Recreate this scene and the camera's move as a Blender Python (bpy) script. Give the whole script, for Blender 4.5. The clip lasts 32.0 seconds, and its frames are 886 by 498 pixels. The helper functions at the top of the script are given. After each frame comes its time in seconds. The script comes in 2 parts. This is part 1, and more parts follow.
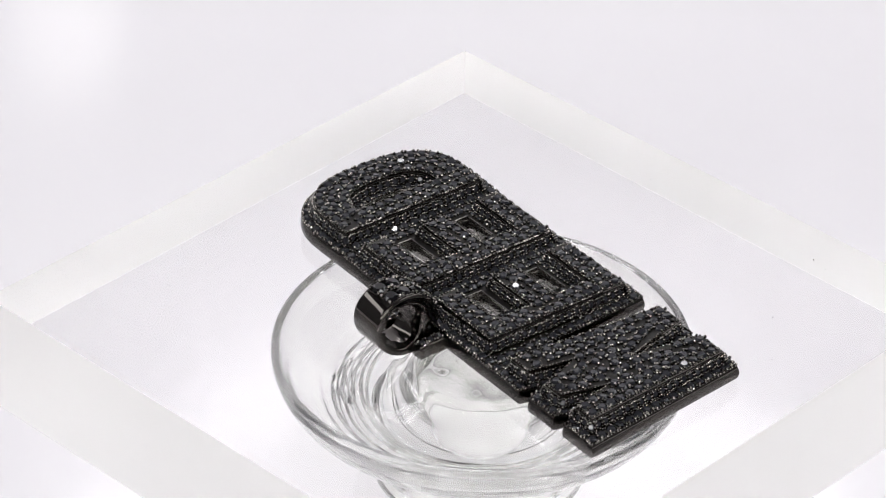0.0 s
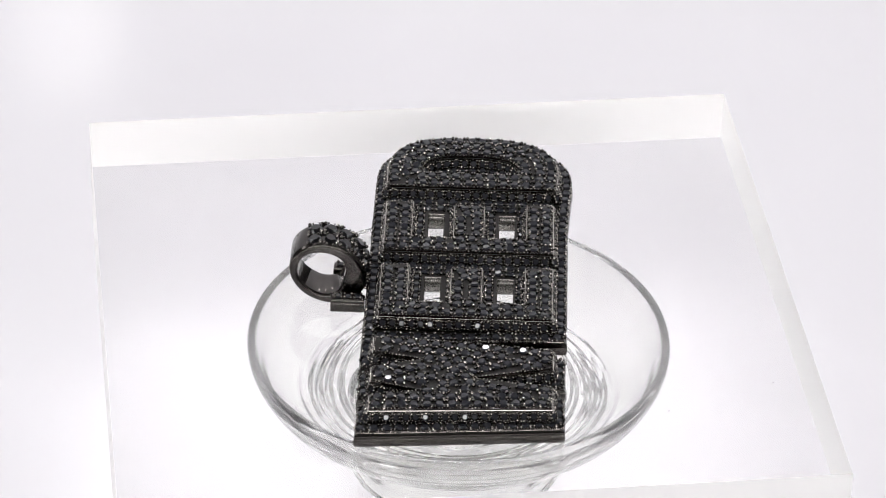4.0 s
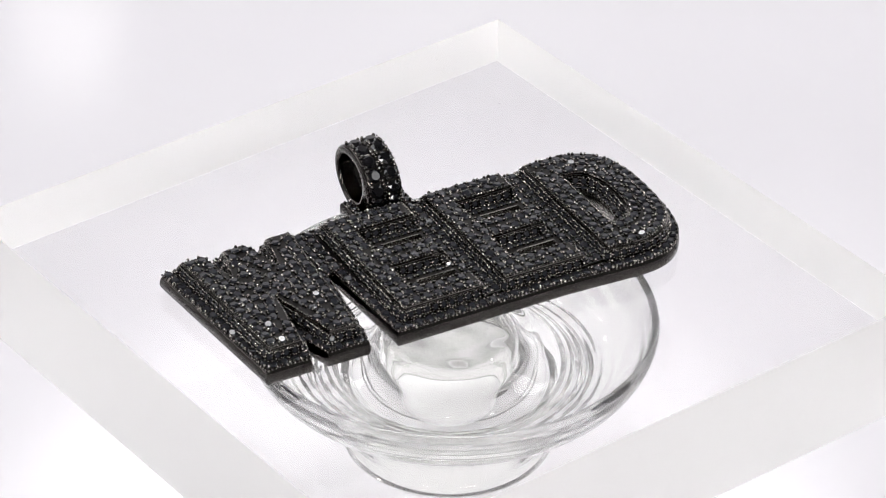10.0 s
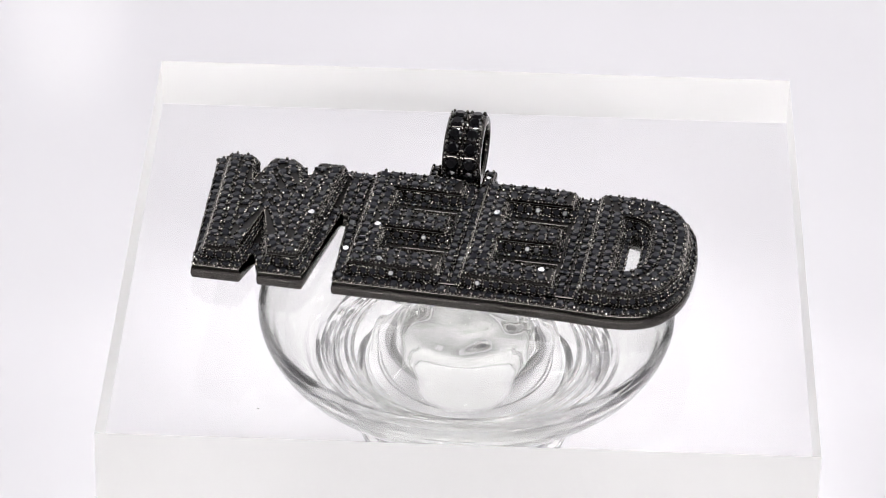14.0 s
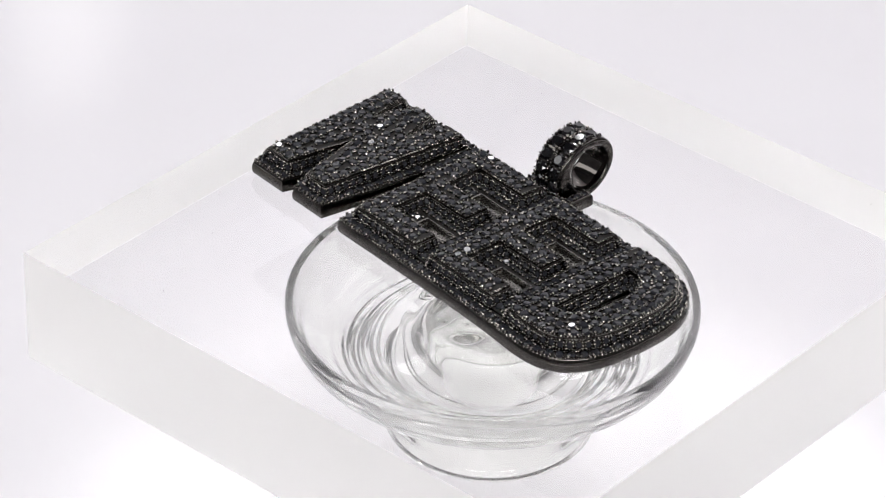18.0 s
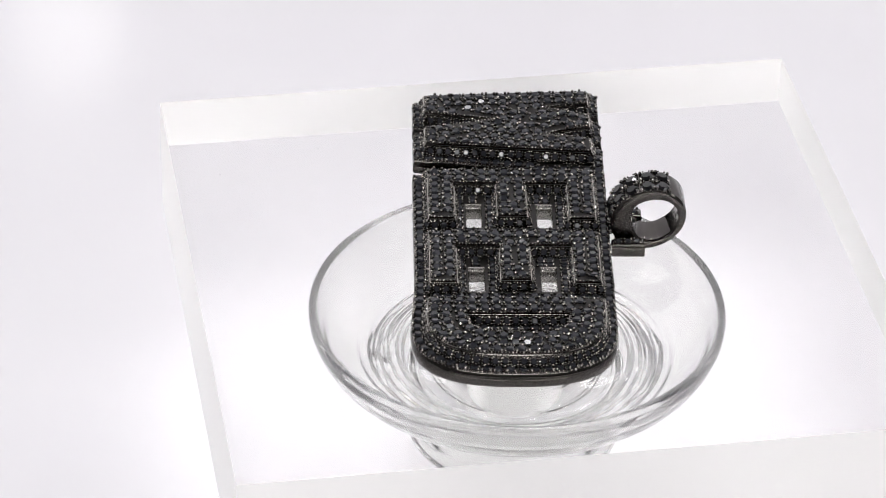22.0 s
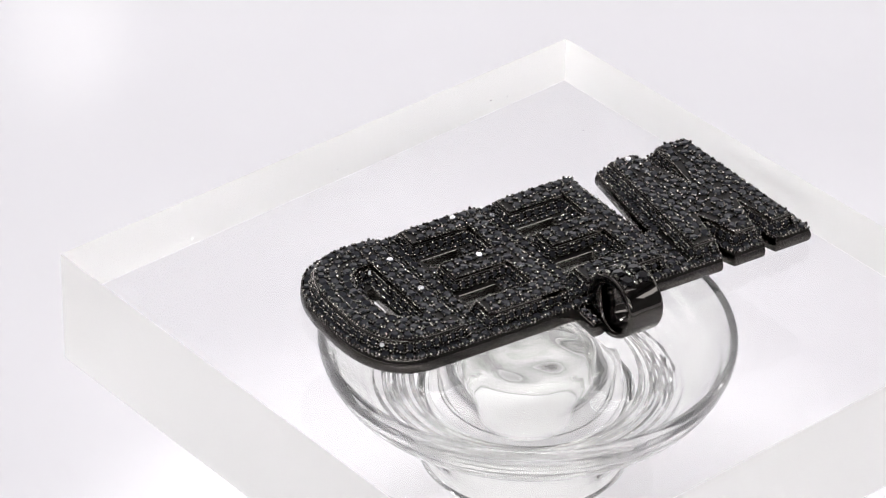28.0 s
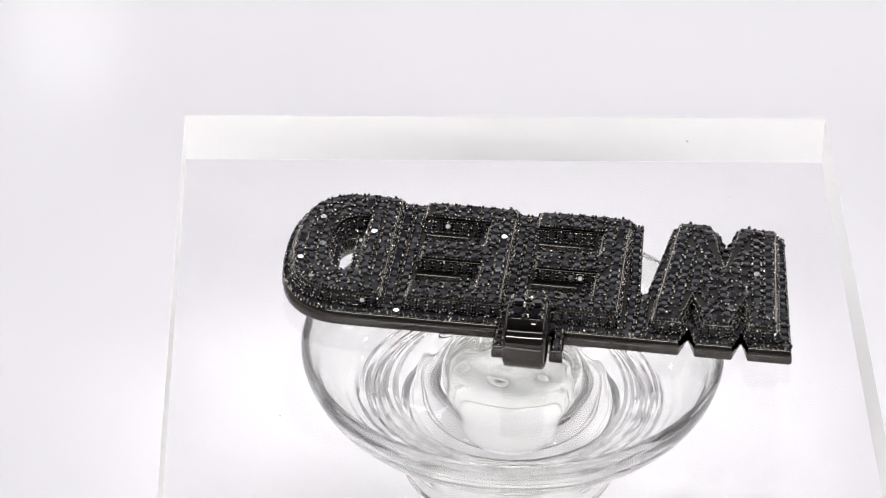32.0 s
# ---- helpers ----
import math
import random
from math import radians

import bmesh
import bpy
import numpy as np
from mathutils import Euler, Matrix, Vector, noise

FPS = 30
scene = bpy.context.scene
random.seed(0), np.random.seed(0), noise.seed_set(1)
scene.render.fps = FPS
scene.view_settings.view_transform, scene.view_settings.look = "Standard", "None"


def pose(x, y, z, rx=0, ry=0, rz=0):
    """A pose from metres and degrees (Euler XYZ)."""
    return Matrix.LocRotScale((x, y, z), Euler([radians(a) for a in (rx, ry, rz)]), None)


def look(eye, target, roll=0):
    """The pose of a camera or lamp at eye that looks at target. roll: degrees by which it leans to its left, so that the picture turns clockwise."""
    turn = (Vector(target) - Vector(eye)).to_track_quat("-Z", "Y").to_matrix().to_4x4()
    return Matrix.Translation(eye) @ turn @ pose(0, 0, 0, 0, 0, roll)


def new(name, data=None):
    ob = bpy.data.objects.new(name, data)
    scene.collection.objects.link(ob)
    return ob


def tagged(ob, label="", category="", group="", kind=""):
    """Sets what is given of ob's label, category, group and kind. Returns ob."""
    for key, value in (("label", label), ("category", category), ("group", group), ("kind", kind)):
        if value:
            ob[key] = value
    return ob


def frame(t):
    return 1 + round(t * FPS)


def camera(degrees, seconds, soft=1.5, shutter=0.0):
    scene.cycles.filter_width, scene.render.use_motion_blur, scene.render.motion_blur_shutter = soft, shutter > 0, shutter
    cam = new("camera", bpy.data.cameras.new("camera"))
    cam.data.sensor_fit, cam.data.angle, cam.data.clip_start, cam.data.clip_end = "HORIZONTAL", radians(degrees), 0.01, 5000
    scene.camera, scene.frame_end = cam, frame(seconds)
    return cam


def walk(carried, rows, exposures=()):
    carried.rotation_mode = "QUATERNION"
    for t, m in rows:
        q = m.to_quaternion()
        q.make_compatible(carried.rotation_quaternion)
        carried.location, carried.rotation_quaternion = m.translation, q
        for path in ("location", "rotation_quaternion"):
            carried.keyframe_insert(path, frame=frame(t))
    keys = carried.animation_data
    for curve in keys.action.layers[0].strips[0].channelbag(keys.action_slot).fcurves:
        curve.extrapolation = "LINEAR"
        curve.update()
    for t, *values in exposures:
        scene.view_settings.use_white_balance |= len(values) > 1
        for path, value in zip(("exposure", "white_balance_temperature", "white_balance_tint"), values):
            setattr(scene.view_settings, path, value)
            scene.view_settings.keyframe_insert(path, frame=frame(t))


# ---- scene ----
cam = camera(13.253, 32.0, soft=1.0)
TOP = 0.04142         # height of the acrylic block's top face over the turntable plate
TILT, ROLL = 33.624, 1.230
EYE = Vector((-0.00701, -0.46413, 0.31233 + TOP))
AIM = EYE + Vector((0, math.cos(radians(TILT)), -math.sin(radians(TILT))))
walk(cam, [(0.0, look(EYE, AIM, ROLL)), (32.0, look(EYE, AIM, ROLL))], exposures=[(0.0, 0.22), (32.0, 0.22)])

START, RATE = 46.677, 9.8436   # the turntable's angle at the start and its degrees per second, clockwise from above


# ---- world and light ----
def make_world():
    w = bpy.data.worlds.new("studio")
    w.use_nodes = True
    bg = w.node_tree.nodes["Background"]
    bg.inputs[0].default_value, bg.inputs[1].default_value = (0.93, 0.92, 1.0, 1), 0.05
    scene.world = w


make_world()
# light passes many times through the thick glass and acrylic
scene.cycles.max_bounces, scene.cycles.transmission_bounces, scene.cycles.glossy_bounces = 24, 24, 8


def softbox(name, eye, target, sx, sy, watts, colour=(1, 1, 1)):
    lamp = bpy.data.lights.new(name, "AREA")
    lamp.shape, lamp.size, lamp.size_y, lamp.energy, lamp.color = "RECTANGLE", sx, sy, watts, colour
    ob = new(name, lamp)
    ob.matrix_world = look(eye, target)
    return ob


PALE = (0.985, 0.978, 0.99)
for y, power in ((0.05, 0.4), (0.40, 1.15)):
    softbox("led_strip_lamp", (0.0, y, 1.0), (0, y, 0), 1.0, 0.025, power, PALE)
# added fill bars out of view that brighten the block's front faces
for y, z, power in ((-0.84, 0.40, 2.9), (-0.72, 0.74, 1.0)):
    softbox("front_fill_lamp", (0.0, y, z), (0, 0, 0.05), 1.10, 0.05, power, (0.99, 0.98, 0.965))
for sx in (-0.78, 0.78):
    softbox("side_panel_lamp", (sx, 0.16, 0.62), (0, 0.16, 0.1), 1.05, 0.22, 2.3, PALE)
# small overhead lamps, assumed: glints on the beads and a brighter rear floor
for x, y, power in ((-0.32, -0.08, 0.09), (0.0, -0.20, 0.12), (0.32, -0.08, 0.09), (-0.24, 0.40, 0.78), (0.26, 0.38, 0.92), (0.02, 0.30, 0.8)):
    softbox("glint_spot_lamp", (x, y, 0.80), (x, y + 0.1, 0), 0.04, 0.04, power, PALE)
# added where the stones' tables mirror them, so that some stones sparkle
for x, z in ((-0.42, 0.62), (-0.30, 0.46), (-0.17, 0.72), (-0.03, 0.56), (0.12, 0.76), (0.26, 0.50), (0.40, 0.64)):
    softbox("glint_spot_lamp", (x, 0.60, z), (0, 0, 0.05), 0.028, 0.028, 0.07, PALE)
disc = softbox("round_lamp", (-0.139, 0.682, 0.322), (-0.10, 0.1, 0.0), 0.036, 0.044, 0.006, (1.0, 0.985, 0.96))
disc.data.shape = "ELLIPSE"


# ---- materials ----
def mat(name, colour, rough=0.5, metal=0.0, ior=1.5, trans=0.0, spec=0.5):
    m = bpy.data.materials.new(name)
    m.use_nodes = True
    b = m.node_tree.nodes["Principled BSDF"]
    b.inputs["Base Color"].default_value = (*colour, 1)
    b.inputs["Roughness"].default_value = rough
    b.inputs["Metallic"].default_value = metal
    b.inputs["IOR"].default_value = ior
    b.inputs["Transmission Weight"].default_value = trans
    b.inputs["Specular IOR Level"].default_value = spec
    return m


def add(m, kind, **values):
    n = m.node_tree.nodes.new(kind)
    for k, v in values.items():
        n.inputs[k.replace("_", " ")].default_value = v
    return n


def link(m, a, b):
    m.node_tree.links.new(a, b)


def mottled(m, scale, lo, hi, target="Roughness", detail=4.0):
    """Noise between lo and hi drives one input of the surface."""
    b = m.node_tree.nodes["Principled BSDF"]
    co = add(m, "ShaderNodeTexCoord")
    n = add(m, "ShaderNodeTexNoise", Scale=scale, Detail=detail)
    link(m, co.outputs["Object"], n.inputs["Vector"])
    if isinstance(lo, tuple):
        r = m.node_tree.nodes.new("ShaderNodeValToRGB")
        r.color_ramp.elements[0].position, r.color_ramp.elements[1].position = 0.3, 0.7
        r.color_ramp.elements[0].color, r.color_ramp.elements[1].color = (*lo, 1), (*hi, 1)
        link(m, n.outputs["Fac"], r.inputs["Fac"])
        link(m, r.outputs["Color"], b.inputs[target])
    else:
        r = add(m, "ShaderNodeMapRange")
        r.inputs["From Min"].default_value, r.inputs["From Max"].default_value = 0.3, 0.7
        r.inputs["To Min"].default_value, r.inputs["To Max"].default_value = lo, hi
        link(m, n.outputs["Fac"], r.inputs["Value"])
        link(m, r.outputs["Result"], b.inputs[target])
    return n


def bump(m, scale, strength, distance, detail=3.0):
    b = m.node_tree.nodes["Principled BSDF"]
    co = add(m, "ShaderNodeTexCoord")
    n = add(m, "ShaderNodeTexNoise", Scale=scale, Detail=detail)
    link(m, co.outputs["Object"], n.inputs["Vector"])
    k = add(m, "ShaderNodeBump", Strength=strength, Distance=distance)
    link(m, n.outputs["Fac"], k.inputs["Height"])
    link(m, k.outputs["Normal"], b.inputs["Normal"])


PLATING = mat("black_plating", (0.078, 0.072, 0.067), 0.04, 1.0)
BED = mat("dark_pave_bed", (0.022, 0.021, 0.02), 0.35, 1.0)
mottled(PLATING, 900.0, 0.02, 0.07)
bump(PLATING, 260.0, 0.22, 0.0003, 1.0)
BEADS = mat("black_plating_beads", (0.2, 0.19, 0.18), 0.07, 1.0)


def uneven(m, lo, hi):
    """Each small piece takes its own tone at random, which puts uneven glints into the colour."""
    g, r = add(m, "ShaderNodeNewGeometry"), m.node_tree.nodes.new("ShaderNodeValToRGB")
    r.color_ramp.elements[0].color, r.color_ramp.elements[1].color = (*lo, 1), (*hi, 1)
    r.color_ramp.elements[0].position = 0.35
    link(m, g.outputs["Random Per Island"], r.inputs["Fac"])
    link(m, r.outputs["Color"], m.node_tree.nodes["Principled BSDF"].inputs["Base Color"])


# light and dark grains imitate beads that do and don't catch a lamp
uneven(BEADS, (0.11, 0.104, 0.098), (0.44, 0.415, 0.385))
# plating made lighter in colour for the lit look of the slot walls
SLOT_LIT = mat("lightened_slot_wall", (0.24, 0.23, 0.218), 0.25, 1.0)
bump(SLOT_LIT, 1800.0, 0.25, 0.00006)
GEM = mat("black_gem", (0.019, 0.0195, 0.024), 0.06, 0.0, 1.42)
BIGGEM = mat("black_gem_large", (0.003, 0.003, 0.004), 0.03, 0.0, 1.55)
ACRYLIC = mat("clear_acrylic", (0.865, 0.862, 0.864), 0.0, 0.0, 1.49, 1.0)
GLASS = mat("clear_glass", (0.89, 0.898, 0.874), 0.0, 0.0, 1.52, 1.0)
PLATE = mat("white_turntable_plastic", (0.69, 0.68, 0.7), 0.15, spec=0.5)
mottled(PLATE, 9.0, (0.68, 0.665, 0.69), (0.715, 0.702, 0.724), "Base Color", 2.0)
mottled(PLATE, 60.0, 0.09, 0.13)
PAPER = mat("white_backdrop_paper", (0.75, 0.735, 0.765), 0.8)
mottled(PAPER, 5.0, (0.73, 0.712, 0.742), (0.80, 0.787, 0.805), "Base Color", 2.0)
FROST = mat("saw_cut_acrylic_edge", (0.99, 0.985, 0.985), 0.6, 0.0, 1.49, 0.42)
mottled(FROST, 40.0, (0.965, 0.955, 0.945), (0.98, 0.97, 0.962), "Base Color")
bump(FROST, 700.0, 0.2, 0.0001)
SURROUND = mat("unseen_dim_surround", (0.17, 0.168, 0.172), 0.9)
DUST = mat("dark_dust", (0.05, 0.045, 0.04), 0.9)


# ---- mesh tools ----
def mesh_of(name, bm, material, smooth=False):
    me = bpy.data.meshes.new(name)
    bmesh.ops.recalc_face_normals(bm, faces=bm.faces)
    bm.to_mesh(me)
    bm.free()
    me.materials.append(material)
    if smooth:
        me.polygons.foreach_set("use_smooth", [True] * len(me.polygons))
        me.set_sharp_from_angle(angle=radians(38))
    return me


def part(name, bm, material, parent, label="", smooth=False):
    ob = new(name, mesh_of(name, bm, material, smooth))
    ob.parent = parent
    return tagged(ob, label)


def thing(name, label, category, group="", m=None):
    ob = new(name)
    ob.empty_display_size = 0.01
    if m is not None:
        ob.matrix_basis = m
    return tagged(ob, label, category, group)


def area2(loop):
    return sum(a[0] * b[1] - b[0] * a[1] for a, b in zip(loop, loop[1:] + loop[:1]))


def offset(loop, d):
    """The outline moved by d to the right of its way (outwards when it runs counter-clockwise), with mitred corners."""
    out, n = [], len(loop)
    for i in range(n):
        p, q, r = Vector(loop[i - 1]), Vector(loop[i]), Vector(loop[(i + 1) % n])
        a, b = (q - p).normalized(), (r - q).normalized()
        na, nb = Vector((a.y, -a.x)), Vector((b.y, -b.x))
        m = (na + nb)
        k = max(0.35, m.length_squared / 2)
        v = q + m / k * d if k > 0.35 else q + m.normalized() * d * 1.3
        out.append((v.x, v.y))
    return out


def slab(outer, holes, rings):
    """A solid between rings (z, inset): outlines offset and stacked, capped below and above."""
    outer = outer if area2(outer) > 0 else outer[::-1]
    holes = [h if area2(h) < 0 else h[::-1] for h in holes]
    bm = bmesh.new()
    for loop in [outer] + holes:
        prev = None
        for z, inset in rings:
            vs = [bm.verts.new((x, y, z)) for x, y in offset(loop, -inset)]
            if prev:
                for i in range(len(vs)):
                    j = (i + 1) % len(vs)
                    bm.faces.new((prev[i], prev[j], vs[j], vs[i]))
            prev = vs
    for z in (rings[0][0], rings[-1][0]):
        rim = [e for e in bm.edges if e.is_boundary and all(abs(v.co.z - z) < 1e-6 for v in e.verts)]
        bmesh.ops.triangle_fill(bm, use_beauty=True, use_dissolve=False, edges=rim)
    return bm


def lathe(profile, steps=96):
    """A closed solid of revolution: profile points (r, z) from the axis round to the axis."""
    bm = bmesh.new()
    rings = []
    for r, z in profile:
        if r < 1e-9:
            rings.append([bm.verts.new((0, 0, z))])
        else:
            rings.append([bm.verts.new((r * math.cos(2 * math.pi * i / steps), r * math.sin(2 * math.pi * i / steps), z)) for i in range(steps)])
    for a, b in zip(rings, rings[1:]):
        for i in range(steps):
            j = (i + 1) % steps
            if len(a) == 1 and len(b) > 1:
                bm.faces.new((a[0], b[i], b[j]))
            elif len(b) == 1 and len(a) > 1:
                bm.faces.new((a[i], a[j], b[0]))
            elif len(a) > 1:
                bm.faces.new((a[i], a[j], b[j], b[i]))
    return bm


def spline(points, per=6):
    """A smooth curve through points (Catmull-Rom)."""
    out = []
    n = len(points)
    for i in range(n - 1):
        p0, p1, p2, p3 = (Vector(points[max(0, min(n - 1, k))]) for k in (i - 1, i, i + 1, i + 2))
        for s in range(per):
            t = s / per
            v = 0.5 * (2 * p1 + (p2 - p0) * t + (2 * p0 - 5 * p1 + 4 * p2 - p3) * t * t + (3 * p1 - p0 - 3 * p2 + p3) * t ** 3)
            out.append((max(0.0, v.x), v.y))
    out.append(tuple(points[-1]))
    return out


MM = 0.001

GEM_V = [(0.62 * math.cos(math.pi * k / 4), 0.62 * math.sin(math.pi * k / 4), 0.32) for k in range(8)] \
    + [(math.cos(math.pi * (k + 0.5) / 4), math.sin(math.pi * (k + 0.5) / 4), 0.0) for k in range(8)] \
    + [(0.7 * math.cos(math.pi * (k + 0.5) / 4), 0.7 * math.sin(math.pi * (k + 0.5) / 4), -0.35) for k in range(8)]
GEM_F = [tuple(range(8)), tuple(range(23, 15, -1))]
for k in range(8):
    j = (k + 1) % 8
    GEM_F += [(8 + k, j, k), (8 + k, 8 + j, j), (16 + k, 16 + j, 8 + j, 8 + k)]
BEAD_V, BEAD_F = [(0, 0, 1)], []
for ring, z in enumerate((0.8, 0.35, -0.15, -0.6)):
    rr = math.sqrt(1 - z * z)
    BEAD_V += [(rr * math.cos(math.pi * k / 4 + ring * 0.39), rr * math.sin(math.pi * k / 4 + ring * 0.39), z) for k in range(8)]
for k in range(8):
    j = (k + 1) % 8
    BEAD_F += [(0, 1 + k, 1 + j)] + [(1 + o + k, 9 + o + k, 9 + o + j, 1 + o + j) for o in (0, 8, 16)]


def plain_mesh(name, verts, faces, material, smooth=False):
    me = bpy.data.meshes.new(name)
    me.from_pydata(verts, [], faces)
    me.materials.append(material)
    if smooth:
        me.polygons.foreach_set("use_smooth", [True] * len(me.polygons))
    me.update()
    return me


def scatter(name, base_v, base_f, poses, material, parent, label="", smooth=False):
    """One mesh of many small copies, each at a pose (a matrix)."""
    bv = np.array([(*v, 1.0) for v in base_v])
    vs, fs = [], []
    for i, m in enumerate(poses):
        vs.append((bv @ np.array(m).T)[:, :3])
        o = i * len(base_v)
        fs += [tuple(o + k for k in f) for f in base_f]
    ob = new(name, plain_mesh(name, np.concatenate(vs).tolist(), fs, material, smooth))
    ob.parent = parent
    return tagged(ob, label, kind="stuff")


# ---- the setting ----
def build_setting():
    bm = bmesh.new()
    prof = [(-0.9, -0.008)] + [(0.55 + 0.15 * math.sin(a), 0.142 - 0.15 * math.cos(a)) for a in [radians(x) for x in range(0, 91, 6)]] + [(0.70, 1.1)]
    cols = []
    for y, z in prof:
        cols.append((bm.verts.new((-0.8, y, z)), bm.verts.new((0.8, y, z)), bm.verts.new((0.8, y + (0.004 if y >= 0.69 else 0), z - 0.004)), bm.verts.new((-0.8, y + (0.004 if y >= 0.69 else 0), z - 0.004))))
    for a, b in zip(cols, cols[1:]):
        for i in range(4):
            j = (i + 1) % 4
            bm.faces.new((a[i], a[j], b[j], b[i]))
    bm.faces.new(cols[0])
    bm.faces.new(cols[-1][::-1])
    ob = new("backdrop", mesh_of("backdrop", bm, PAPER, True))
    tagged(ob, "pale lilac-white seamless paper backdrop sweep", "backdrop", kind="structure")

    def wall(name, x0, x1, y0, y1, z0, z1, label, material=SURROUND):
        b = bmesh.new()
        bmesh.ops.create_cube(b, size=1)
        for v in b.verts:
            v.co = ((x0 + x1) / 2 + v.co.x * (x1 - x0), (y0 + y1) / 2 + v.co.y * (y1 - y0), (z0 + z1) / 2 + v.co.z * (z1 - z0))
        o = new(name, mesh_of(name, b, material))
        tagged(o, label, "wall" if "wall" in name else "ceiling", kind="structure")

    # added out of view: dim surfaces that give glass and beads dark reflections
    wall("wall_left", -0.82, -0.81, -0.9, 0.72, -0.04, 1.1, "unseen dim grey side wall that darkens reflections")
    wall("wall_right", 0.81, 0.82, -0.9, 0.72, -0.04, 1.1, "unseen dim grey side wall that darkens reflections")
    wall("wall_front", -0.82, 0.82, -0.92, -0.905, -0.04, 1.1, "unseen dim grey wall behind the camera that darkens reflections")
    wall("ceiling", -0.82, 0.82, -0.92, 0.72, 1.11, 1.12, "unseen dim grey cover over the set that darkens reflections")


build_setting()


def on_axis(z=0.0, yaw=0.0):
    return pose(0, 0, z, 0, 0, START + yaw)


# ---- turntable ----
def build_turntable():
    t = thing("turntable", "round white plastic display turntable on the paper sweep", "turntable", m=on_axis(-0.008))
    edge = [(197.5 + 2.5 * math.cos(radians(a)), 5.5 + 2.5 * math.sin(radians(a))) for a in range(-90, 91, 15)]
    part("plate", lathe([(0, 3 * MM)] + [(r * MM, z * MM) for r, z in edge] + [(180 * MM, 8 * MM), (0, 8 * MM)], 160), PLATE, t, smooth=True)
    part("base", lathe([(0, 0), (183 * MM, 0), (184 * MM, 0.6 * MM), (184 * MM, 2.8 * MM), (0, 2.8 * MM)], 96), PLATE, t)
    return t


TURNTABLE = build_turntable()


# ---- glass bowl ----
def build_bowl():
    g = thing("glass_bowl", "clear glass footed bowl with a thick stem standing on the turntable", "bowl", m=on_axis())
    H = TOP - 18.6 * MM - 0.02 * MM
    outer = spline([(12.6, -22.7), (15.0, -22.8), (15.9, -22.1), (16.1, -20.7), (15.6, -18.4), (14.8, -16.0), (14.7, -14.0), (15.6, -12.3), (18.2, -11.5), (22.2, -10.5), (26.0, -8.8), (28.7, -6.6), (30.2, -4.4), (30.95, -2.4), (31.1, -1.0), (30.9, -0.25), (30.6, 0.0), (30.25, -0.15)], 11)
    inner = spline([(29.95, -0.7), (29.7, -2.0), (28.8, -3.7), (27.0, -5.4), (24.6, -6.8), (21.8, -7.8), (19.2, -7.9), (17.0, -7.1), (14.4, -5.0), (11.8, -2.8), (8.0, -1.75), (4.0, -1.5), (0.0, -1.45)], 9)
    cavity = spline([(0.0, -5.6), (4.0, -5.62), (7.6, -5.7), (9.0, -6.0), (9.8, -6.8), (10.5, -9.0), (11.3, -14.5), (11.9, -19.0), (12.2, -22.0)], 10)
    prof = [(r * MM, H + z * MM) for r, z in cavity + outer + inner]
    bm = lathe(prof, 160)
    for v in bm.verts:      # pressed glass: swirls round the joint of bowl and stem, a wavy boss
        r, a, z = v.co.xy.length / MM, math.atan2(v.co.y, v.co.x), (v.co.z - H) / MM
        if -14.5 < z < -9.0 and r > 14.2:
            k = math.exp(-((r - 20.0) / 3.6) ** 2)
            v.co.z += 0.4 * k * math.sin(3.4 * r + 2 * a + 1.2 * math.sin(3 * a)) * MM
        if -4.4 < z and r < 13.5:
            k = max(0.0, 1 - (r / 13.5) ** 4)
            v.co.z += 0.04 * k * (math.sin(0.9 * v.co.x / MM + 1.3 * math.sin(0.7 * v.co.y / MM)) + math.sin(1.1 * v.co.y / MM + 1.1 * math.sin(0.6 * v.co.x / MM + 1))) * MM
    ob = part("bowl", bm, GLASS, g, smooth=True)
    ob.location = BOWL_AT
    ob.visible_shadow = False
    return g


BOWL_AT = (-0.0049, -0.0034, 0)
BOWL = build_bowl()


# ---- acrylic block ----
def build_block():
    g = thing("acrylic_block", "square clear acrylic block with frosted sides on the bowl rim", "block", m=on_axis())
    a, c = 50.0, (-6.92, -3.62)
    sq = [(c[0] + sx * a, c[1] + sy * a) for sx, sy in ((-1, -1), (1, -1), (1, 1), (-1, 1))]
    sq = [(x * MM, y * MM) for x, y in sq]
    bm = slab(sq, [], [(TOP - 18.6 * MM, 0.03 * MM), (TOP - 18.57 * MM, 0), (TOP - 0.03 * MM, 0), (TOP, 0.03 * MM)])
    ob = part("block", bm, ACRYLIC, g)
    ob.visible_shadow = False
    ob.data.materials.append(FROST)
    for f in ob.data.polygons:
        if abs(f.normal.z) < 0.9:
            f.material_index = 1
    specks = random.Random(5)
    poses = []
    for k in range(16):
        x, y = c[0] + specks.uniform(-46, 46), c[1] + specks.uniform(-46, 46)
        r = specks.choice((0.04, 0.06, 0.08, 0.11))
        poses.append(pose(x * MM, y * MM, TOP + 0.02 * MM, 0, 0, specks.uniform(0, 180)) @ Matrix.Diagonal((r * 1.6 * MM, r * MM, 0.05 * MM, 1)))
    scatter("dust", BEAD_V, BEAD_F, poses, DUST, g, "sparse dark dust specks")
    return g


BLOCK = build_block()


# ---- pendant ----
def superarc(cx, cy, a, b, n, a0, a1, steps):
    out = []
    for i in range(steps + 1):
        t = radians(a0 + (a1 - a0) * i / steps)
        c, s = math.cos(t), math.sin(t)
        out.append((cx + a * math.copysign(abs(c) ** (2 / n), c), cy + b * math.copysign(abs(s) ** (2 / n), s)))
    return out


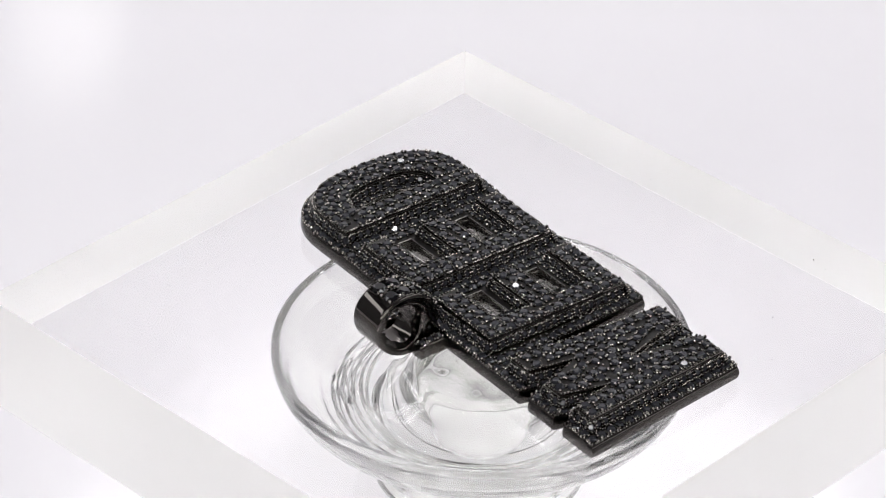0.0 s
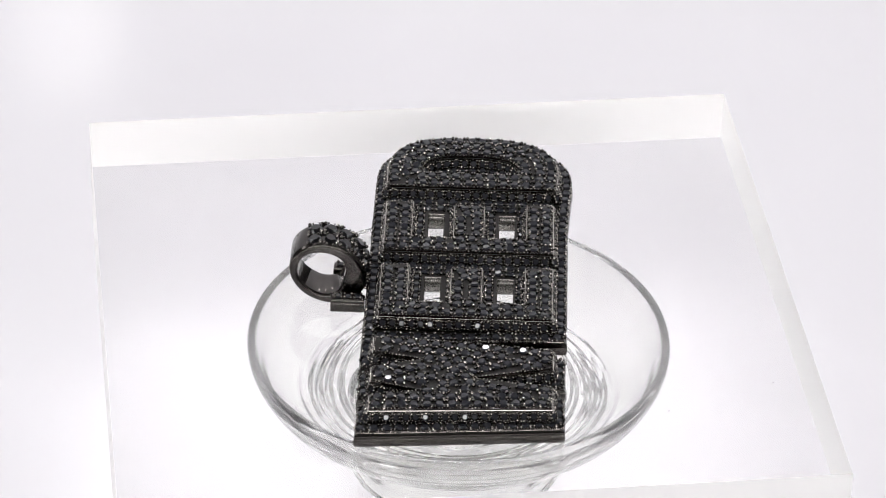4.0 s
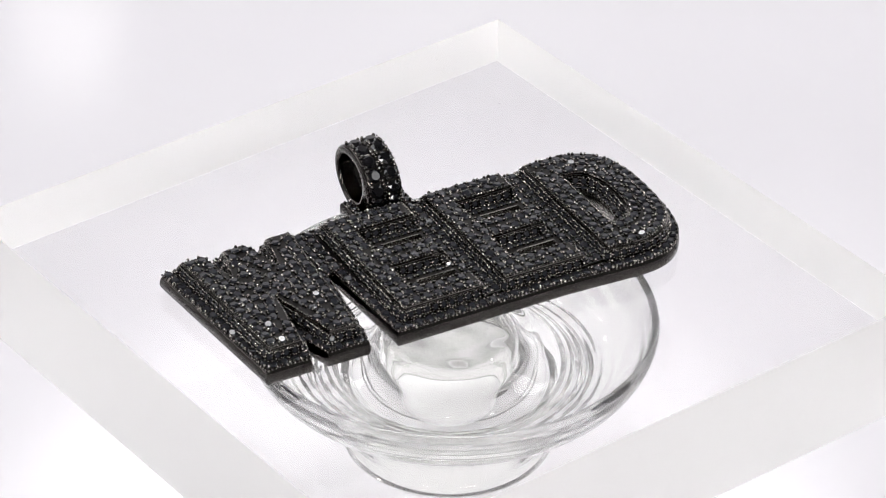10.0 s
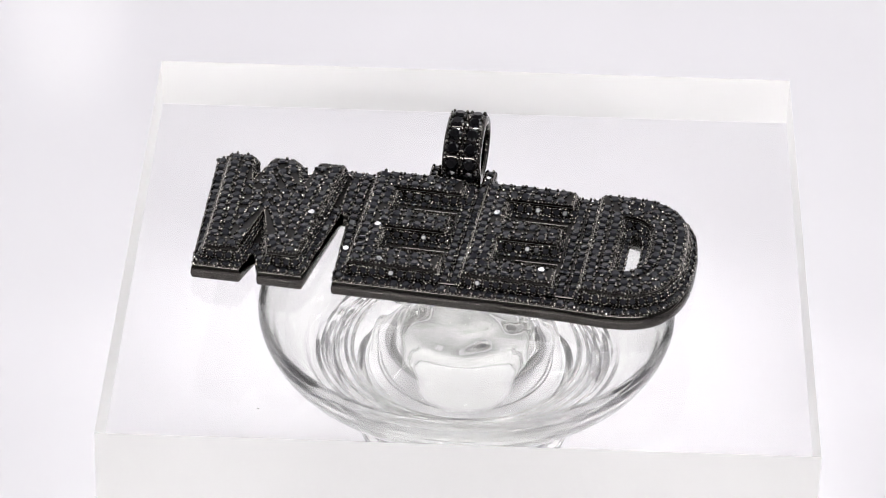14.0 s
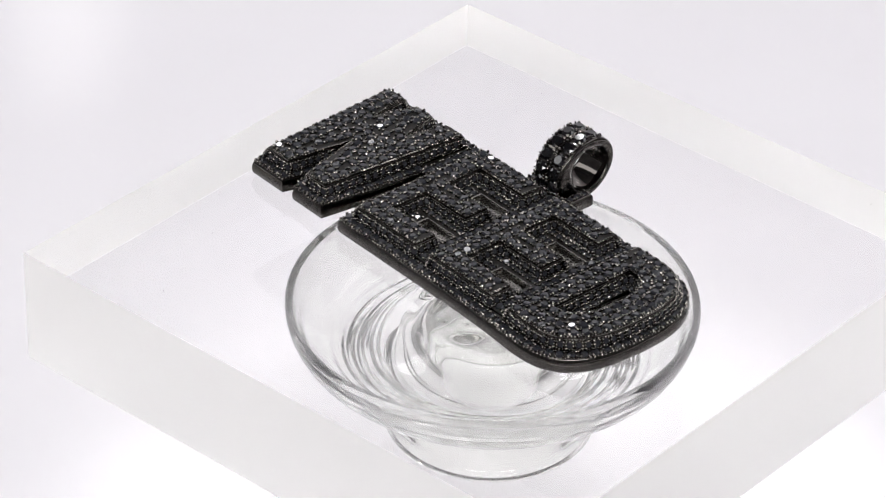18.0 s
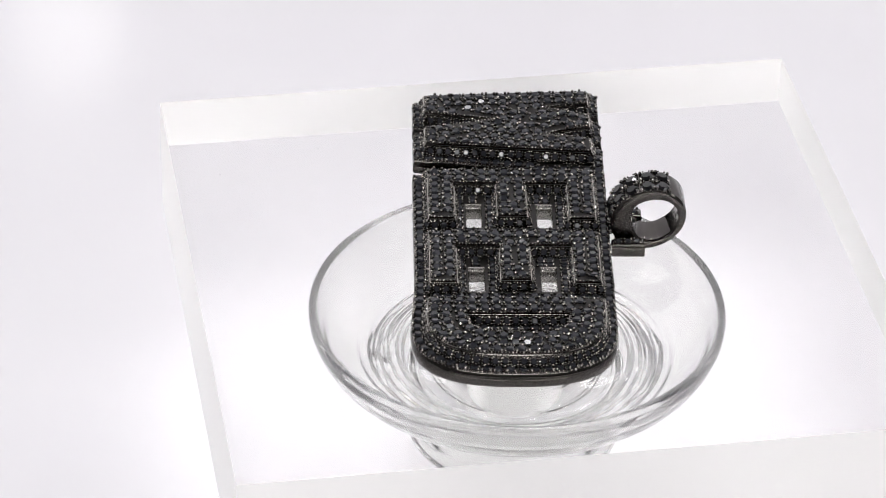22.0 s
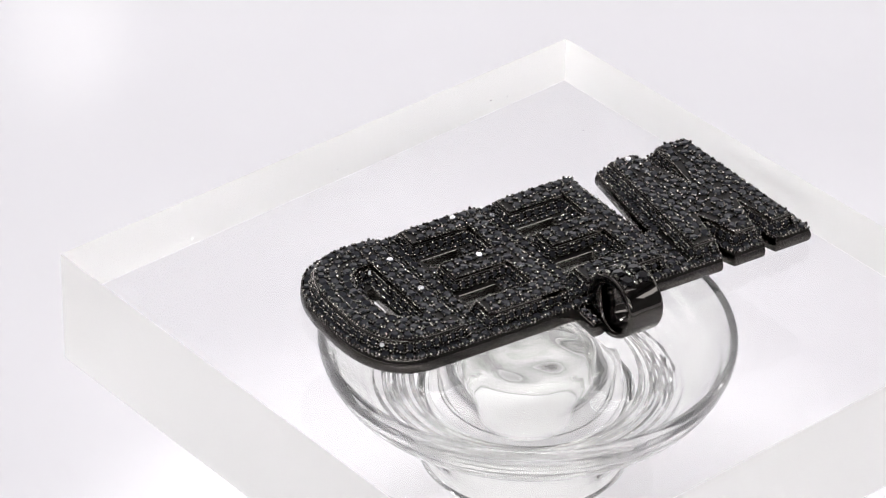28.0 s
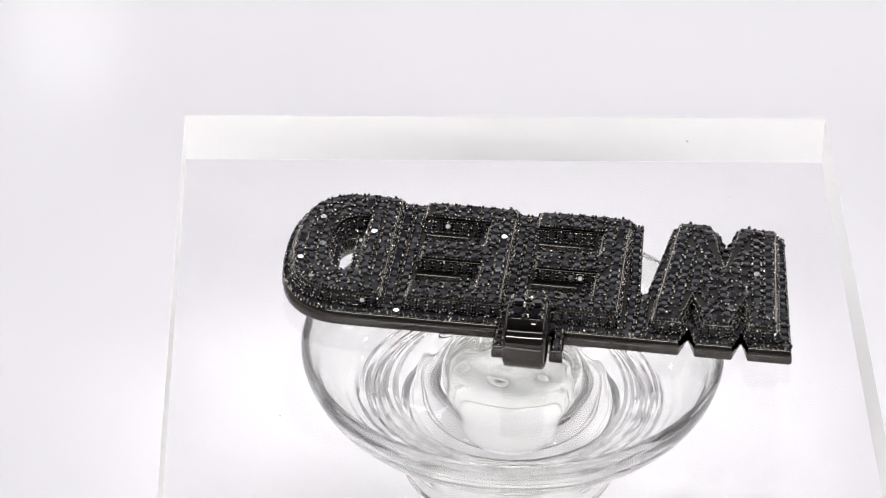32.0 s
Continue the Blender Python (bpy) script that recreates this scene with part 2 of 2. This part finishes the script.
W_LINE = [(-42.3, 15.8), (-40.7, -9.3), (-35.6, -9.3), (-34.0, 1.8), (-31.3, -9.3), (-26.8, -9.3), (-24.6, 15.8), (-28.5, 15.8), (-29.9, 8.9), (-32.0, 15.8), (-35.5, 15.8), (-37.4, 8.9), (-38.6, 15.8)]
E_LINE = [(0, -9.1), (13.3, -9.1), (13.3, -5.1), (3.7, -5.1), (3.7, 1.1), (12.6, 1.1), (12.6, 5.6), (3.7, 5.6), (3.7, 11.7), (13.3, 11.7), (13.3, 15.7), (0, 15.7)]
D_LINE = [(14.3, -9.4)] + superarc(18.5, 3.1, 9.8, 12.8, 2.7, -90, 90, 20) + [(14.3, 15.9)]
D_COUNTER = [(18.3, -3.8)] + superarc(18.6, 3.4, 4.5, 7.2, 2.7, -90, 90, 12) + [(18.3, 10.6)]
E_HOLES = [[(6.7, -3.4), (12.9, -3.4), (12.9, -1.1), (6.7, -1.1)], [(6.7, 7.1), (12.9, 7.1), (12.9, 9.4), (6.7, 9.4)]]
D_HOLE = [(19.2, -1.0)] + superarc(19.3, 4.1, 2.8, 5.1, 2.4, -90, 90, 8) + [(19.2, 9.2)]
BASE_LINE = ([(-44.8, 17.6), (-42.2, -10.9), (-34.9, -10.9), (-33.8, -6.0), (-32.4, -10.9), (-25.6, -10.9), (-23.4, 6.5), (-22.6, 6.5), (-21.6, -11.3)]
             + [(6.0, -11.3), (12.0, -11.55)] + superarc(18.5, 2.85, 11.4, 14.85, 2.6, -90, 90, 26) + [(-28.8, 17.7), (-29.8, 14.1), (-30.9, 17.7), (-36.4, 17.7), (-37.4, 13.9), (-38.4, 17.6)])
W_LINE = [(x - 0.25, y + (0.25 if y > 5 else 0)) for x, y in W_LINE]
BASE_LINE = [(x - 0.25, y + (0.25 if y > 5 else -0.2)) if x < -25 else (x, y) for x, y in BASE_LINE]
E_AT = (-19.7, -2.95)


def scaled(loop, dx=0.0):
    return [((x + dx) * MM, y * MM) for x, y in loop]


def resample(loop, pitch):
    """Points at an even pitch round a closed outline."""
    pts = [Vector(q) for q in loop]
    lens = [(b - a).length for a, b in zip(pts, pts[1:] + pts[:1])]
    total = sum(lens)
    n = max(3, round(total / pitch))
    out, i, gone = [], 0, 0.0
    for k in range(n):
        d = total * k / n
        while gone + lens[i] < d:
            gone += lens[i]
            i += 1
        a, b = pts[i], pts[(i + 1) % len(pts)]
        v = a + (b - a) * ((d - gone) / lens[i])
        out.append((v.x, v.y))
    return out


def edge_distance(x, y, loops):
    """How far inside the outlines a point lies (negative: outside)."""
    p, best, inside = Vector((x, y)), 1e9, False
    for L in loops:
        for q, r in zip(L, L[1:] + L[:1]):
            a, d = Vector(q), Vector(r) - Vector(q)
            t = max(0.0, min(1.0, (p - a).dot(d) / d.length_squared))
            best = min(best, (p - a - d * t).length)
            if (q[1] > y) != (r[1] > y) and x < q[0] + (y - q[1]) / (r[1] - q[1]) * (r[0] - q[0]):
                inside = not inside
    return best if inside else -best


def along(points):
    """Each point of a closed row with the direction of the row there, in degrees."""
    n = len(points)
    return [(x, y, math.degrees(math.atan2(points[(i + 1) % n][1] - points[i - 1][1], points[(i + 1) % n][0] - points[i - 1][0]))) for i, (x, y) in enumerate(points)]


def paved(loops, margin, pitch):
    """Stones (x, y, direction of the row) in rows that follow the outlines, row after row inwards, none crowding another."""
    out = []

    def place(x, y, turn, gap):
        if edge_distance(x, y, loops) > margin - 0.25 and all((x - u) ** 2 + (y - v) ** 2 > gap * gap for u, v, _ in out):
            out.append((x, y, turn))

    for ring in range(3):
        for k, L in enumerate(loops):
            sign = (1 if area2(L) > 0 else -1) * (1 if k == 0 else -1)
            for x, y, turn in along(resample(offset(L, -(margin + ring * pitch * 0.97) * sign), pitch)):
                place(x, y, turn, pitch * 0.86)
    xs, ys = [q[0] for q in loops[0]], [q[1] for q in loops[0]]
    for j in range(int((max(ys) - min(ys)) / 0.4) + 1):
        for i in range(int((max(xs) - min(xs)) / 0.4) + 1):
            place(min(xs) + i * 0.4, min(ys) + j * 0.4, 0.0, pitch * 0.84)
    return out


def steps(a, b, pitch):
    n = max(1, round((b - a) / pitch))
    return [a + (b - a) * k / n for k in range(n + 1)]


GEMS = random.Random(7)


def gem_pose(x, y, z, r, turn=None):
    """A stone in its seat: a little uneven in turn, tilt, height and size; millimetres."""
    a = GEMS.uniform(0, 45) if turn is None else turn
    m = pose((x + GEMS.uniform(-0.05, 0.05)) * MM, (y + GEMS.uniform(-0.05, 0.05)) * MM, (z + GEMS.uniform(-0.03, 0.05)) * MM, GEMS.gauss(0, 6.0), GEMS.gauss(0, 6.0), a)
    return m @ Matrix.Diagonal((r * MM, r * MM, r * MM, 1))


def prongs_round(x, y, z, r, turn=0.0):
    """Four rounded grains that hold a stone, at the corners of its seat in the row."""
    out = []
    for k in range(4):
        a = radians(turn) + math.pi / 4 + k * math.pi / 2 + GEMS.uniform(-0.08, 0.08)
        b, d = 0.235 * GEMS.uniform(0.88, 1.12), r * GEMS.uniform(1.02, 1.09)
        out.append(Matrix.Translation(((x + d * math.cos(a)) * MM, (y + d * math.sin(a)) * MM, (z + 0.14 + GEMS.uniform(-0.04, 0.06)) * MM)) @ Matrix.Diagonal((b * MM, b * MM, b * 1.1 * MM, 1)))
    return out


def grains(loop, z, pitch=0.62, b=0.22, loose=0.06):
    """A beaded edge along an outline."""
    out = []
    for x, y in resample(loop, pitch):
        k, j = b * GEMS.uniform(0.7, 1.25) * MM, loose * pitch
        out.append(Matrix.Translation(((x + GEMS.uniform(-j, j)) * MM, (y + GEMS.uniform(-j, j)) * MM, (z + GEMS.uniform(-j, j)) * MM)) @ Matrix.Diagonal((k, k, k, 1)))
    return out


def shared_gem(name, material):
    return plain_mesh(name, GEM_V, GEM_F, material)


def set_stones(letter, spots, z, r, mesh):
    for x, y, _ in spots:
        ob = new("gemstone", mesh)
        ob.parent = letter
        ob.matrix_basis = gem_pose(x, y, z, r)


def ring_bm(width, a, b, thick):
    """A flat oval band about the x axis with rounded edges."""
    bm = bmesh.new()
    w, e, h, sect = width / 2, 0.6, thick / 2, []
    for cx, cd, a0 in ((-w + e, -h + e, 180), (w - e, -h + e, 270), (w - e, h - e, 0), (-w + e, h - e, 90)):
        sect += [(cx + e * math.cos(radians(a0 + s)), cd + e * math.sin(radians(a0 + s))) for s in (0, 22.5, 45, 67.5, 90)]
    loops, n = [], 64
    for i in range(n):
        t = 2 * math.pi * i / n
        taper = 0.9 + 0.25 * math.cos(t - radians(122))     # stouter where the stones sit
        web = 1.0 + 1.6 * max(0.0, math.cos(t - radians(176))) ** 2     # solid towards the hinge
        loops.append([bm.verts.new((x * MM, (a + d * (taper if d > 0 else taper * web)) * math.cos(t) * MM, (b + d * (taper if d > 0 else taper * web)) * math.sin(t) * MM)) for x, d in sect])
    for i in range(n):
        p, q = loops[i], loops[(i + 1) % n]
        for k in range(len(sect)):
            j = (k + 1) % len(sect)
            bm.faces.new((p[k], p[j], q[j], q[k]))
    return bm


def build_bail(p, big):
    cx, cy, cz, a, b, lean = -7.8, 23.45, 5.6, 5.0, 4.15, 28
    ring = part("bail_ring", ring_bm(5.8, a, b, 1.7), PLATING, p, "glossy black hinged bail ring", True)
    ring.matrix_basis = pose(cx * MM, cy * MM, cz * MM, lean, 0, 0)
    beads = []
    for deg in (47, 70, 93, 116, 140, 164):
        t = radians(deg)
        turn = math.degrees(math.atan2(math.sin(t) / b, math.cos(t) / a))
        for side in (-1.33, 1.33):
            out = 0.85 * (0.9 + 0.25 * math.cos(t - radians(122))) + 0.02
            at = Matrix.Translation((side * MM, (a + out) * math.cos(t) * MM, (b + out) * math.sin(t) * MM)) @ pose(0, 0, 0, turn - 90, 0, 0)
            ob = new("gemstone", big)
            ob.parent = ring
            ob.matrix_basis = at @ pose(0, 0, 0, GEMS.gauss(0, 2), GEMS.gauss(0, 2), GEMS.uniform(0, 45)) @ Matrix.Diagonal((1.12 * MM, 1.12 * MM, 1.12 * MM, 1))
            for sx in (-1, 1):
                for sy in (-1, 1):
                    for u, v, size in ((0.97, 0.9, 0.28), (1.3, 0.45, 0.13)):
                        size *= GEMS.uniform(0.85, 1.15) * MM
                        beads.append(at @ Matrix.Translation((sx * u * MM, sy * v * MM, 0.05 * MM)) @ Matrix.Diagonal((size, size, size * 1.3, 1)))
    scatter("prong_setting", BEAD_V, BEAD_F, beads, BEADS, ring, smooth=True)
    small = []
    for x0, x1 in ((-12.9, -11.0), (-4.7, -2.8)):
        box = [(x0, 17.9), (x1, 17.9), (x1, 22.8), (x0, 22.8)]
        tab = part("bail_hinge", slab(scaled(box), [], [(0.5 * MM, 0.5 * MM), (0.62 * MM, 0.2 * MM), (0.95 * MM, 0), (2.3 * MM, 0), (2.62 * MM, 0.1 * MM), (2.8 * MM, 0.35 * MM)]), PLATING, p, smooth=True)
        cxm = (x0 + x1) / 2
        spots = [(cxm, y) for y in (18.9, 20.3, 21.7)]
        scatter("pave_field", GEM_V, GEM_F, [gem_pose(x, y, 2.9, 0.55) for x, y in spots], GEM, tab)
        scatter("prong_setting", BEAD_V, BEAD_F, [m for x, y in spots for m in prongs_round(x, y, 2.85, 0.62)], BEADS, tab, smooth=True)
    pin = bmesh.new()
    bmesh.ops.create_cone(pin, cap_ends=True, segments=16, radius1=0.55 * MM, radius2=0.55 * MM, depth=6.4 * MM, matrix=pose(cx * MM, 19.1 * MM, 1.9 * MM, 0, 90, 0))
    part("hinge_pin", pin, PLATING, p, smooth=True)


def bedded(ob):
    """The upward faces, drilled between the stones, are duller and darker than the polished rim."""
    ob.data.materials.append(BED)
    for f in ob.data.polygons:
        if f.normal.z > 0.95:
            f.material_index = 1
    return ob


def lighten_slots(ob, holes):
    """The walls of the slots take a lighter satin metal that stands in for light they mirror."""
    ob.data.materials.append(SLOT_LIT)
    for f in ob.data.polygons:
        if abs(f.normal.z) < 0.8:
            x, y = f.center.x / MM, f.center.y / MM
            for h in holes:
                xs, ys = [q[0] for q in h], [q[1] for q in h]
                if min(xs) - 1.2 < x < max(xs) + 1.2 and min(ys) - 1.2 < y < max(ys) + 1.2:
                    f.material_index = len(ob.data.materials) - 1


def wire(loop, z, r, sides=6):
    """A thin polished wire along a closed outline; millimetres."""
    bm = bmesh.new()
    rows = [[bm.verts.new((x * MM, y * MM, (z + r * math.sin(2 * math.pi * k / sides)) * MM)) for x, y in offset(loop, r * math.cos(2 * math.pi * k / sides))] for k in range(sides)]
    n = len(loop)
    for k in range(sides):
        a, b = rows[k], rows[(k + 1) % sides]
        for i in range(n):
            j = (i + 1) % n
            bm.faces.new((a[i], a[j], b[j], b[i]))
    return bm


def wall_stones(loop, sign, z, pitch, r, lean=66):
    """Stones along a letter's sloping side, with grains between them."""
    stones, beads = [], []
    line = offset(loop, 0.18 * sign)
    pts = resample(line, pitch)
    n = len(pts)
    for i in range(n):
        (x0, y0), (x, y), (x1, y1) = pts[i - 1], pts[i], pts[(i + 1) % n]
        t = Vector((x1 - x0, y1 - y0))
        if t.length < 1.3 * pitch:
            continue        # corners stay bare
        yaw = math.degrees(math.atan2(t.y, t.x)) + (0 if sign > 0 else 180)
        at = pose(x * MM, y * MM, z * MM, 0, 0, yaw) @ pose(0, 0, 0, lean, 0, 0)
        stones.append(at @ pose(0, 0, 0, GEMS.gauss(0, 5), GEMS.gauss(0, 5), GEMS.uniform(0, 45)) @ Matrix.Diagonal((r * MM, r * MM, r * MM, 1)))
        for u, v in ((-1, 1), (1, 1), (-1, -1), (1, -1), (0, 1.3), (0, -1.3), (-1.1, 0), (1.1, 0)):
            b = 0.2 * GEMS.uniform(0.75, 1.2)
            beads.append(at @ Matrix.Translation((u * r * 0.85 * MM, v * r * 0.85 * MM, 0.1 * MM)) @ Matrix.Diagonal((b * MM, b * MM, b * 1.2 * MM, 1)))
    return stones, beads


def build_pendant():
    p = thing("pendant", "black-plated letter pendant paved with black gemstones on acrylic block", "pendant", m=on_axis(TOP, 81.62))
    holes = [[(x + dx, y) for x, y in h] for dx in E_AT for h in E_HOLES] + [D_HOLE]
    base = part("base_plate", slab(scaled(BASE_LINE), [scaled(h) for h in holes], [(0.03 * MM, 0.95 * MM), (0.1 * MM, 0.6 * MM), (0.28 * MM, 0.32 * MM), (0.55 * MM, 0.12 * MM), (0.9 * MM, 0.02 * MM), (1.3 * MM, -0.02 * MM), (1.7 * MM, 0.0), (2.1 * MM, 0.09 * MM), (2.45 * MM, 0.22 * MM), (2.68 * MM, 0.36 * MM), (2.8 * MM, 0.5 * MM)]), PLATING, p, "glossy black-plated backing plate with slots", True)
    bedded(base)
    lighten_slots(base, holes)
    bed = [(-19.9, -9.2)] + superarc(18.5, 3.4, 9.9, 12.6, 2.7, -90, 90, 20) + [(-19.9, 15.9)]
    tier = bedded(part("inner_bed", slab(scaled(bed), [scaled(offset(h, -0.03)) for h in holes], [(2.6 * MM, 0), (3.05 * MM, 0.02 * MM), (3.15 * MM, 0.1 * MM)]), PLATING, p))
    lighten_slots(tier, holes)
    rings = [(2.6 * MM, -0.42 * MM), (4.7 * MM, 0.0), (5.1 * MM, 0.12 * MM), (5.2 * MM, 0.35 * MM)]
    stone, big = shared_gem("gemstone", GEM), shared_gem("gemstone_large", BIGGEM)
    jobs = [("letter_w", W_LINE, [])]
    jobs += [("letter_e", [(x + dx, y) for x, y in E_LINE], []) for dx in E_AT]
    jobs += [("letter_d", D_LINE, [D_COUNTER])]
    for name, line, inner in jobs:
        ob = bedded(part(name, slab(scaled(line), [scaled(h) for h in inner], rings), PLATING, p))
        spots = paved([line] + inner, 1.08, 1.74)
        set_stones(ob, spots, 5.28, 0.78, stone)
        beads = [m for x, y, turn in spots for m in prongs_round(x, y, 5.24, 0.84, turn)]
        walls = []
        for L in [line] + inner:
            sign = 1 if area2(L) > 0 else -1
            if L is not line:
                sign = -sign
            beads += grains(offset(L, -0.25 * sign), 5.15, 0.5, 0.18)
            sides, more = wall_stones(L, sign, 3.95, 1.35, 0.54)
            walls += sides
            beads += more + grains(offset(L, 0.4 * sign), 3.2, 0.5, 0.2, 0.3) + grains(offset(L, 0.08 * sign), 4.52, 0.48, 0.19, 0.25)
            # lighter bead metal puts the edge's bright lit line into the wire's colour
            part("edge_trim", wire(offset(L, -0.02 * sign), 4.86, 0.08), BEADS, ob, smooth=True)
        scatter("pave_field", GEM_V, GEM_F, walls, GEM, ob)
        scatter("prong_setting", BEAD_V, BEAD_F, beads, BEADS, ob, smooth=True)
    # stones at the level of the backing plate: its border, between the letters and in the letters' gaps
    low = along(resample(offset(BASE_LINE, -1.0), 1.74))
    low += [(x, y, 90) for x in (-23.2, -21.6) for y in steps(8.2, 15.2, 1.72)]
    mid = [(x, y, 90) for x in (-5.55, -3.95, 11.4, 13.2) for y in steps(-8.2, 14.8, 1.72)]
    fine = along(resample(offset(D_COUNTER, -0.85), 1.5))
    for dx in E_AT:
        for y in (-4.4, -2.3, 0.1, 7.2, 8.5, 10.6):
            fine += [(x + dx, y, 0) for x in (steps(4.6, 12.6, 1.5) if y in (-4.4, 0.1, 10.6) else [4.6, 5.9])]
    scatter("pave_field", GEM_V, GEM_F, [gem_pose(x, y, 2.95, 0.74) for x, y, _ in low] + [gem_pose(x, y, 3.26, 0.74) for x, y, _ in mid] + [gem_pose(x, y, 3.23, 0.6) for x, y, _ in fine], GEM, base)
    beads = [m for x, y, turn in low for m in prongs_round(x, y, 2.92, 0.82, turn)] + [m for x, y, turn in mid for m in prongs_round(x, y, 3.22, 0.82, turn)] + [m for x, y, turn in fine for m in prongs_round(x, y, 3.2, 0.66, turn)]
    beads += grains(offset(BASE_LINE, -0.25), 2.78, 0.6, 0.2)
    scatter("prong_setting", BEAD_V, BEAD_F, beads, BEADS, base, smooth=True)
    build_bail(p, big)
    return p


PENDANT = build_pendant()


def motions():
    for ob in (TURNTABLE, BOWL, BLOCK, PENDANT):
        loc = ob.location.copy()
        yaw = math.degrees(ob.rotation_euler.z) if ob.rotation_mode == "XYZ" else START
        rows = []
        for i in range(65):
            t = i * 0.5
            rows.append((t, pose(loc.x, loc.y, loc.z, 0, 0, yaw - RATE * t)))
        walk(ob, rows)


motions()
